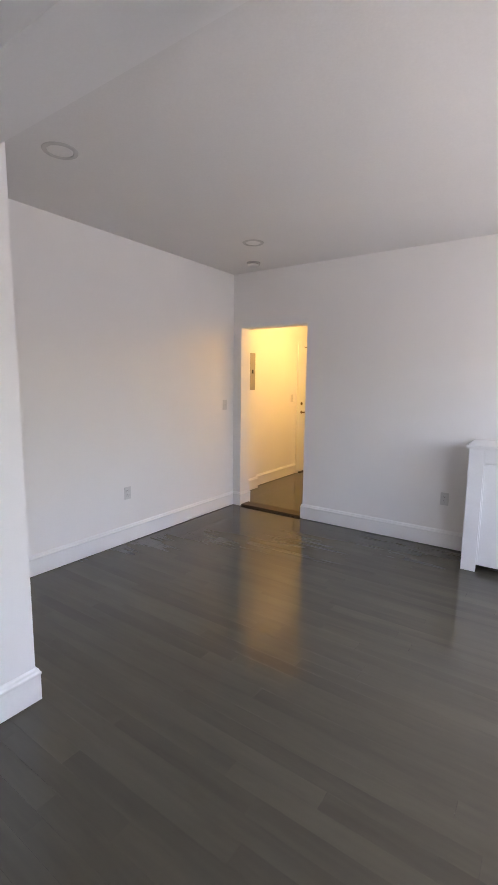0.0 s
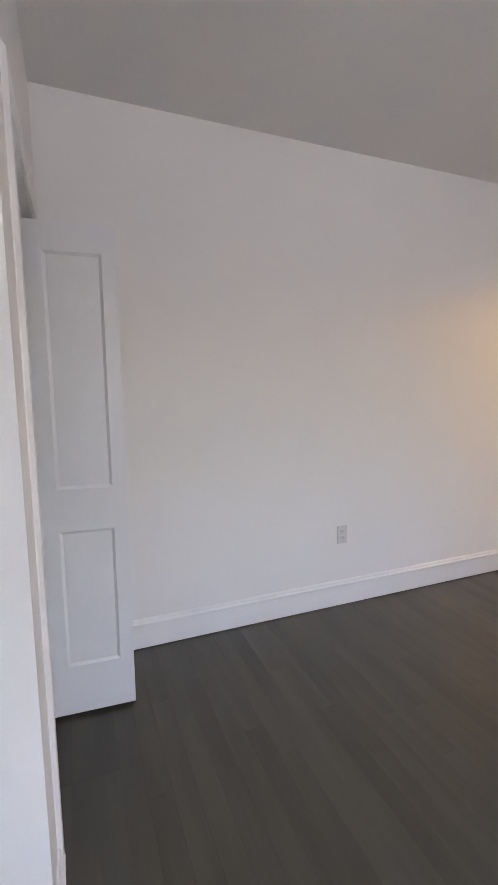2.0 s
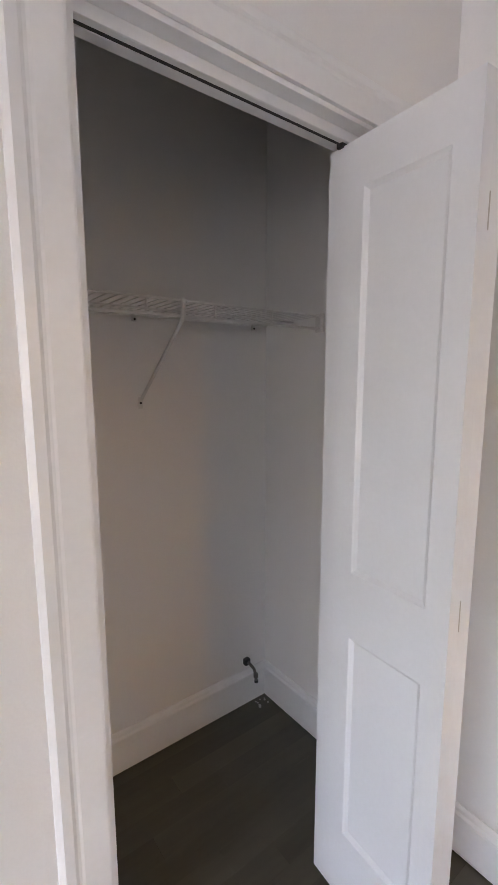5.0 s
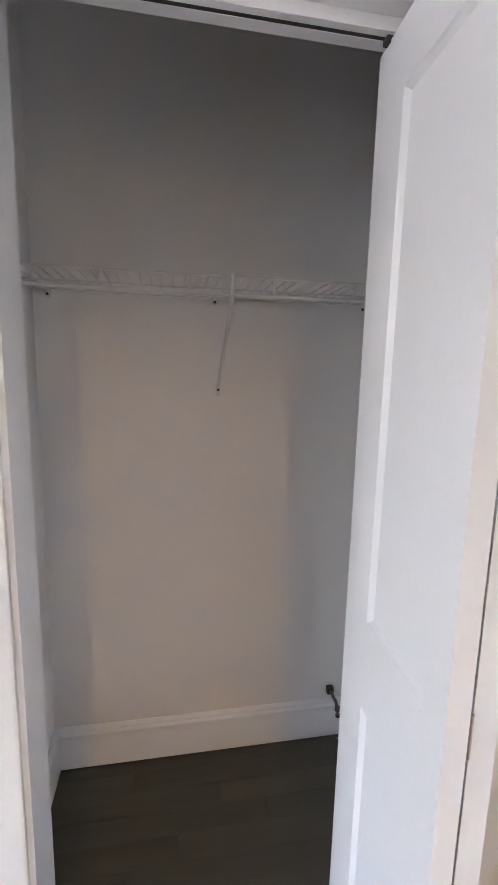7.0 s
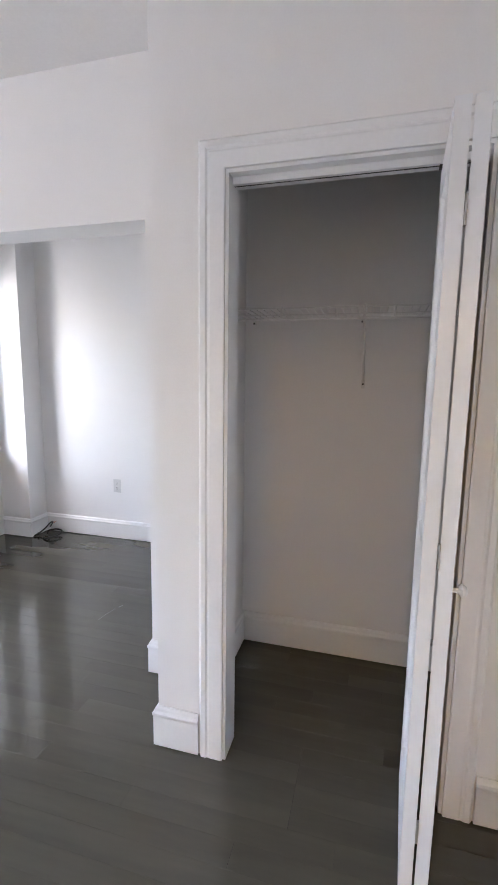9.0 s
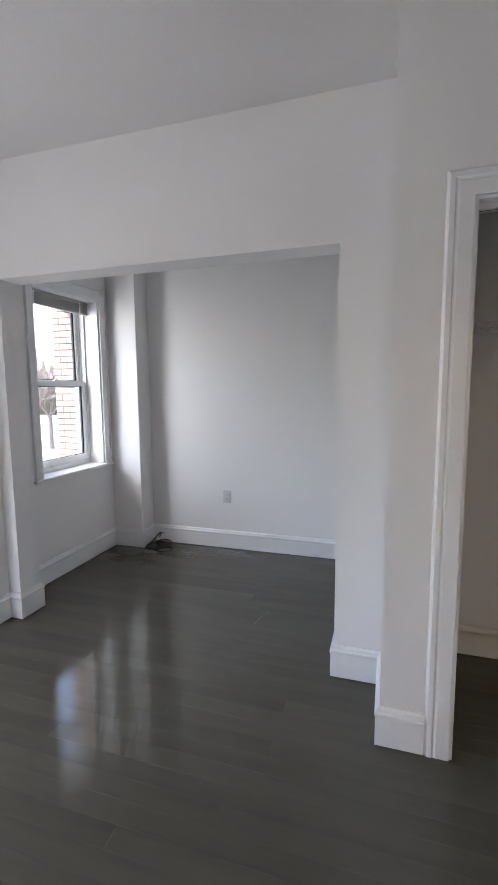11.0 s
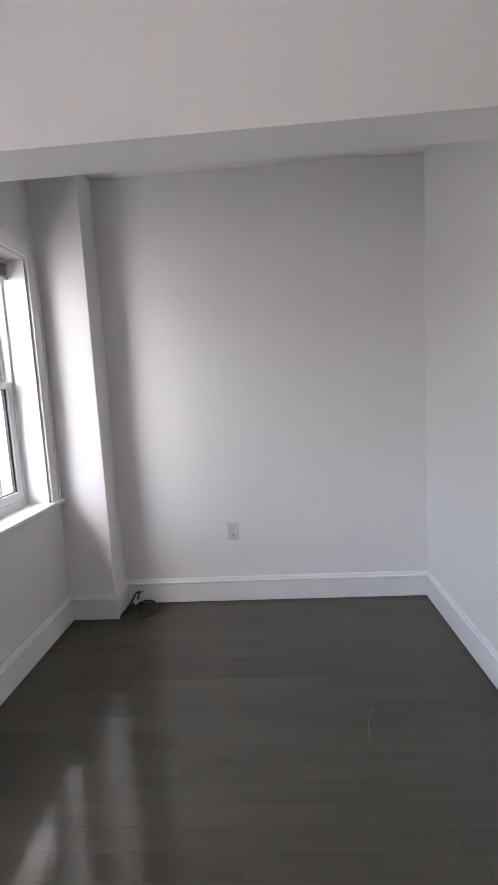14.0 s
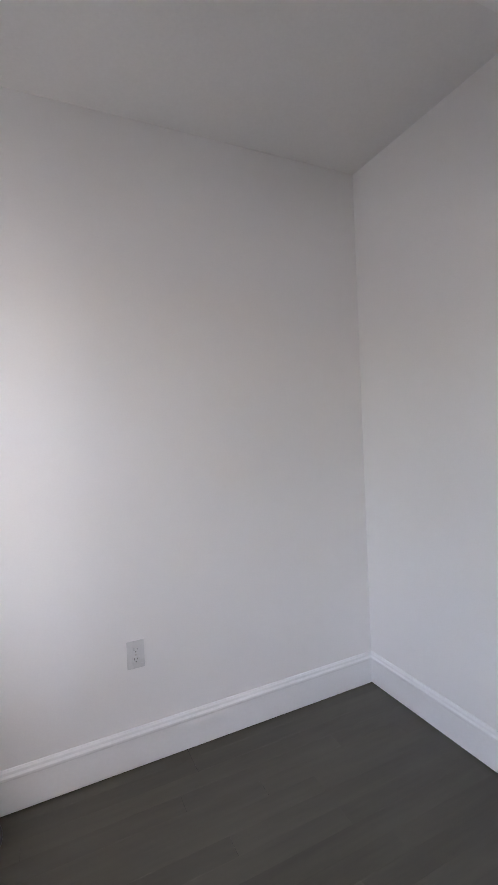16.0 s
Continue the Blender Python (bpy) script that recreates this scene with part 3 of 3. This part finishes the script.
def sash(x, z0, z1, lock):
    y0, y1 = WY0 + 0.032, WY1 - 0.032
    sbm = bmesh.new()
    for a, b in ((y0, y0 + 0.045), (y1 - 0.045, y1)):
        box(sbm, x, x + 0.034, a, b, z0, z1, 0.003)
    box(sbm, x, x + 0.034, y0 + 0.045, y1 - 0.045, z0, z0 + 0.048, 0.003)
    box(sbm, x, x + 0.034, y0 + 0.045, y1 - 0.045, z1 - 0.040, z1, 0.003)
    s = part("sash", sbm, VINYL, win)
    gbm = bmesh.new()
    for a, b, c, e in ((y0 + 0.045, y0 + 0.060, z0 + 0.048, z1 - 0.04), (y1 - 0.060, y1 - 0.045, z0 + 0.048, z1 - 0.04), (y0 + 0.051, y1 - 0.051, z0 + 0.048, z0 + 0.053), (y0 + 0.051, y1 - 0.051, z1 - 0.045, z1 - 0.04)):
        box(gbm, x + 0.012, x + 0.028, a, b, c, e)
    part("gasket", gbm, GASKET, s, "dark glazing gasket")
    p = part("pane", box(bmesh.new(), x + 0.016, x + 0.020, y0 + 0.046, y1 - 0.046, z0 + 0.049, z1 - 0.041), GLASS, s)
    p.visible_shadow = False
    if lock:
        lbm = box(bmesh.new(), x + 0.002, x + 0.030, (y0 + y1) / 2 - 0.025, (y0 + y1) / 2 + 0.025, z1, z1 + 0.010, 0.003)
        box(lbm, x - 0.006, x + 0.012, (y0 + y1) / 2 - 0.006, (y0 + y1) / 2 + 0.028, z1 + 0.008, z1 + 0.016, 0.003)
        part("lock", lbm, VINYL, s)


sash(FX + 0.006, WZ0 + 0.046, 1.500, True)
sash(FX + 0.054, 1.462, WZ1 - 0.036, False)
blind = thing("window_blind", pose(0, 0, 0), "raised grey mini blind bunched under the window head", "blind")
part("headrail", box(bmesh.new(), AX1 + 0.090, AX1 + 0.123, WY0 + 0.018, WY1 - 0.018, WZ1 - 0.045, WZ1 - 0.015, 0.002), BLIND, blind)
for i in range(9):
    z = WZ1 - 0.052 - 0.0062 * i
    bm = bmesh.new()
    box(bm, AX1 + 0.091, AX1 + 0.121, WY0 + 0.020, WY1 - 0.020, z - 0.0022, z, 0.0006)
    part("slat", bm, BLIND, blind)
part("bottom_rail", box(bmesh.new(), AX1 + 0.091, AX1 + 0.122, WY0 + 0.019, WY1 - 0.019, WZ1 - 0.122, WZ1 - 0.106, 0.003), BLIND, blind)
for y in (WY0 + 0.12, WY1 - 0.12):
    part("ladder_tape", box(bmesh.new(), AX1 + 0.087, AX1 + 0.0895, y - 0.006, y + 0.006, WZ1 - 0.122, WZ1 - 0.03), VINYL, blind, "pale cloth ladder tape")

# ---- loose cable in the alcove ----
cable = thing("loose_cable", pose(0, 0, 0), "loose black cable coiled on the floor with frayed end", "cable")
pts = [(PX - 0.018, AY + 0.195, 0.010), (2.066, AY + 0.15, 0.020), (2.040, AY + 0.10, 0.055), (2.022, AY + 0.065, 0.090), (2.005, AY + 0.055, 0.104), (1.990, AY + 0.055, 0.098)]
part("lead", tube(bmesh.new(), pts, 0.0065, 8), BLACK, cable, "", True)
pts = [(1.996, AY + 0.058, 0.098), (2.004, AY + 0.075, 0.070), (2.010, AY + 0.10, 0.035), (2.000, AY + 0.13, 0.014)]
part("lead", tube(bmesh.new(), pts, 0.006, 8), BLACK, cable, "", True)
loop = [(1.935 + 0.066 * math.cos(a), AY + 0.135 + 0.085 * math.sin(a), 0.009 + 0.016 * (1 - math.cos(a * 0.5))) for a in [0.1 + i * 0.23 for i in range(27)]]
part("coil", tube(bmesh.new(), loop, 0.0068, 8), BLACK, cable, "", True)
part("tie", tube(bmesh.new(), [(2.006, AY + 0.082, 0.062), (2.011, AY + 0.100, 0.037)], 0.0085, 8), VINYL, cable, "white tape wrap")
part("frayed_wire", tube(bmesh.new(), [(1.990, AY + 0.055, 0.098), (1.972, AY + 0.05, 0.108), (1.958, AY + 0.052, 0.112)], 0.0024, 6), COPPER, cable, "bare copper end")
part("plug_end", lathe(bmesh.new(), [(0.007, 0), (0.009, 0.006), (0.007, 0.02)], pose(2.062, AY + 0.165, 0.012), 10), BLACK, cable)
part("frayed_wire", tube(bmesh.new(), [(2.005, AY + 0.045, 0.10), (1.985, AY + 0.05, 0.102), (1.975, AY + 0.055, 0.090)], 0.0020, 6), COPPER, cable, "bare copper end")
part("frayed_wire", tube(bmesh.new(), [(2.045, AY + 0.055, 0.07), (2.03, AY + 0.07, 0.045), (2.028, AY + 0.08, 0.03)], 0.0026, 6), VINYL, cable, "white inner conductor")

# ---- scratches in the floor ----
for (x0, y0), (x1, y1) in (((0.724, -0.848), (0.748, -0.709)), ((0.70, -0.90), (0.712, -0.87))):
    sc = thing("floor_scratch", pose(0, 0, 0), "short pale scratch worn into the dark floor", "scratch", "floor scratches")
    part("mark", tube(bmesh.new(), [(x0, y0, 0.0002), ((x0 + x1) / 2 + 0.004, (y0 + y1) / 2 + 0.004, 0.0004), (x1, y1, 0.0002)], 0.0008, 5), SCUFF, sc)

# ---- hall things ----
pan = thing("breaker_panel", pose(-1.52, 3.83, 1.62, 0, 0, 90), "flush grey metal breaker panel on the hall wall", "breaker panel")
part("frame", box(bmesh.new(), -0.19, 0.19, -0.012, 0, -0.245, 0.245, 0.003), PANELG, pan)
part("panel_door", box(bmesh.new(), -0.15, 0.15, -0.018, -0.011, -0.21, 0.21, 0.003), PANELG, pan)
part("latch", box(bmesh.new(), 0.10, 0.13, -0.024, -0.017, -0.025, 0.025, 0.002), BLACK, pan)
hd = thing("door_1", pose(-1.60, 5.845, 0, 0, 0, 90), "closed cream painted flush hall door in white casing", "door", kind="structure")
for x0, x1 in ((-0.50, -0.41), (0.41, 0.50)):
    part("casing", box(bmesh.new(), x0, x1, -0.020, 0, 0, 2.14, 0.003), TRIM, hd)
part("head_casing", box(bmesh.new(), -0.41, 0.41, -0.020, 0, 2.05, 2.14, 0.003), TRIM, hd)
part("door_leaf", box(bmesh.new(), -0.405, 0.405, -0.010, 0, 0.012, 2.045, 0.002), DOORP, hd)
part("sill", box(bmesh.new(), -0.405, 0.405, -0.05, -0.002, -0.008, 0.010, 0.003), THRESH, hd)
bm = lathe(bmesh.new(), [(0.026, 0), (0.026, 0.006), (0.010, 0.012), (0.010, 0.045)], pose(-0.34, -0.010, 1.0, 90, 0, 0), 20)
tube(bm, [(-0.34, -0.052, 1.0), (-0.29, -0.055, 1.0), (-0.24, -0.052, 0.995)], 0.008)
part("door_handle", bm, BRASS, hd, "dark bronze lever handle", True)
part("deadbolt", lathe(bmesh.new(), [(0.028, 0), (0.026, 0.012), (0.014, 0.016)], pose(-0.34, -0.010, 1.14, 90, 0, 0), 20), BRASS, hd)
bm = bmesh.new()
tube(bm, [(-0.28, -0.07, 1.985), (0.05, -0.22, 1.99), (-0.36, -0.05, 2.05)], 0.006)
part("door_closer", bm, BLACK, hd)
hl = thing("hall_ceiling_light", pose(-0.50, 4.75, 2.5), "small glowing warm dome light on the hall ceiling", "ceiling light")
part("canopy", lathe(bmesh.new(), [(0.12, 0), (0.12, -0.02), (0.11, -0.03)], Matrix.Identity(4), 28), STEEL, hl)
part("shade", lathe(bmesh.new(), [(0.108, -0.03), (0.10, -0.055), (0.07, -0.08), (0.02, -0.092)], Matrix.Identity(4), 28), SHADE, hl, "", True)

# ---- outside the window ----
setting("ground", box(bmesh.new(), -60, 70, -70, 60, -3.3, -3.2), GROUND, "grey asphalt yard far below the window", "ground")
nb = thing("neighbour_building", pose(0, 0, 0), "pale brick neighbouring house with wide white corner boards", "building")
NX0, NX1, NY, NZ = 3.85, 4.168, -3.1, 6.4
part("wall", box(bmesh.new(), NX0 - 3.5, NX1 - 0.004, NY - 3, NY - 0.012, -3.2, NZ), MORTAR, nb)
for a, b, o in ((0.50, 0.36, 0.020), (0.345, 0.20, 0.0), (0.185, 0.01, 0.030)):
    part("corner_board", box(bmesh.new(), NX0 - a, NX0 - b, NY - 3.02, NY + o, -3.2, NZ, 0.01), WTRIM, nb)
part("corbel", box(bmesh.new(), NX0 - 0.04, NX0 + 0.08, NY - 0.01, NY + 0.10, 2.40, 2.45, 0.015), MORTAR, nb)
part("downpipe", tube(bmesh.new(), [(NX0 - 0.56, NY + 0.08, -3.2), (NX0 - 0.56, NY + 0.08, NZ)], 0.045, 12), WTRIM, nb, "", True)
part("roof", box(bmesh.new(), NX0 - 3.6, NX1 + 0.1, NY - 3.2, NY + 0.25, NZ, NZ + 0.22, 0.02), WTRIM, nb)

def bare_tree(x, y, height, seed):
    """A leafless street tree: a tapering trunk that forks again and again into thin twigs."""
    rt = random.Random(seed)
    ob = thing("tree", pose(x, y, -3.2), "bare winter tree with thin grey-brown branches", "tree", "bare trees")
    tb, limbs = bmesh.new(), bmesh.new()

    def limb(bm2, p, d, length, rad, depth):
        q = p + d * length * 0.5 + Vector((rt.uniform(-1, 1), rt.uniform(-1, 1), rt.uniform(-0.3, 0.6))) * length * 0.06
        e = p + d * length
        tube(bm2, [p, q, e], rad, 5 if depth > 2 else 3)
        if depth == 0:
            return
        for k in range(4 if depth > 1 else 5):
            nd = (d + Vector((rt.uniform(-1, 1), rt.uniform(-1, 1), rt.uniform(-0.35, 0.75))) * 0.85).normalized()
            limb(limbs, p.lerp(e, rt.uniform(0.45, 1.0)), nd, length * rt.uniform(0.55, 0.78), rad * 0.55, depth - 1)

    lathe(tb, [(0.24, 0), (0.17, 0.5), (0.15, height * 0.28), (0.12, height * 0.34)], Matrix.Identity(4), 12)
    for k in range(5):
        limb(limbs, Vector((0, 0, height * (0.27 + 0.015 * k))), Vector((math.cos(k * 1.26), math.sin(k * 1.26), rt.uniform(0.8, 1.9))).normalized(), height * 0.24, 0.07, 4)
    part("trunk", tb, BARK, ob)
    tagged(part("branches", limbs, BARK, ob), kind="stuff")


bare_tree(18.5, -17.0, 8.2, 3)
bare_tree(24.5, -22.3, 8.8, 7)
bare_tree(26.0, -27.5, 8.4, 9)

# ---- bricks ----
bmesh_b = box(bmesh.new(), 0, 0.206, -0.02, 0, 0, 0.068, 0.003)
brick_me = bpy.data.meshes.new("brick")
bmesh_b.to_mesh(brick_me)
bmesh_b.free()
brick_me.materials.append(BRICK)
COURSE = 0.080
for r in range(42):
    if r % 2:
        for x in (NX0, NX0 + 0.107, NX0 + 0.213):
            h = new("brick", brick_me)
            h.location, h.scale, h.parent = (x, NY, 0.35 + r * COURSE), (0.5, 1, 1), nb
    else:
        o = new("brick", brick_me)
        o.location, o.parent = (NX0, NY, 0.35 + r * COURSE), nb
        h = new("brick", brick_me)
        h.location, h.scale, h.parent = (NX0 + 0.213, NY, 0.35 + r * COURSE), (0.5, 1, 1), nb

# ---- floor boards ----
BW = 0.082
boards = {}


def board(x, y, length):
    key = round(length * 20) / 20
    if key not in boards:
        b = box(bmesh.new(), 0, key - 0.0005, 0, BW - 0.0004, -0.014, 0)
        me = bpy.data.meshes.new("floor_board")
        b.to_mesh(me)
        b.free()
        me.materials.append(WOOD)
        boards[key] = me
    o = new("floor_board", boards[key])
    o.location = (x, y, 0)
    o.rotation_euler = (cup.gauss(0, 0.0016), cup.gauss(0, 0.00006), 0)
    o.parent = floor
    return key


rnd, cup = random.Random(11), random.Random(5)
y = AY - 0.01
while y < 6.6:
    x0, x1 = (-1.34, 3.24)
    if y < HY1:
        x1 = 2.45
    if y > YF:
        x0, x1 = -1.65, -0.20
    x = x0
    while x < x1 - 0.02:
        length = min(rnd.choice((0.7, 0.95, 1.2, 1.45, 1.7)) * (0.55 if x == x0 else 1), x1 - x)
        if x1 - x - length < 0.25:
            length = x1 - x
        x += board(x, y, max(0.1, length))
    y += BW
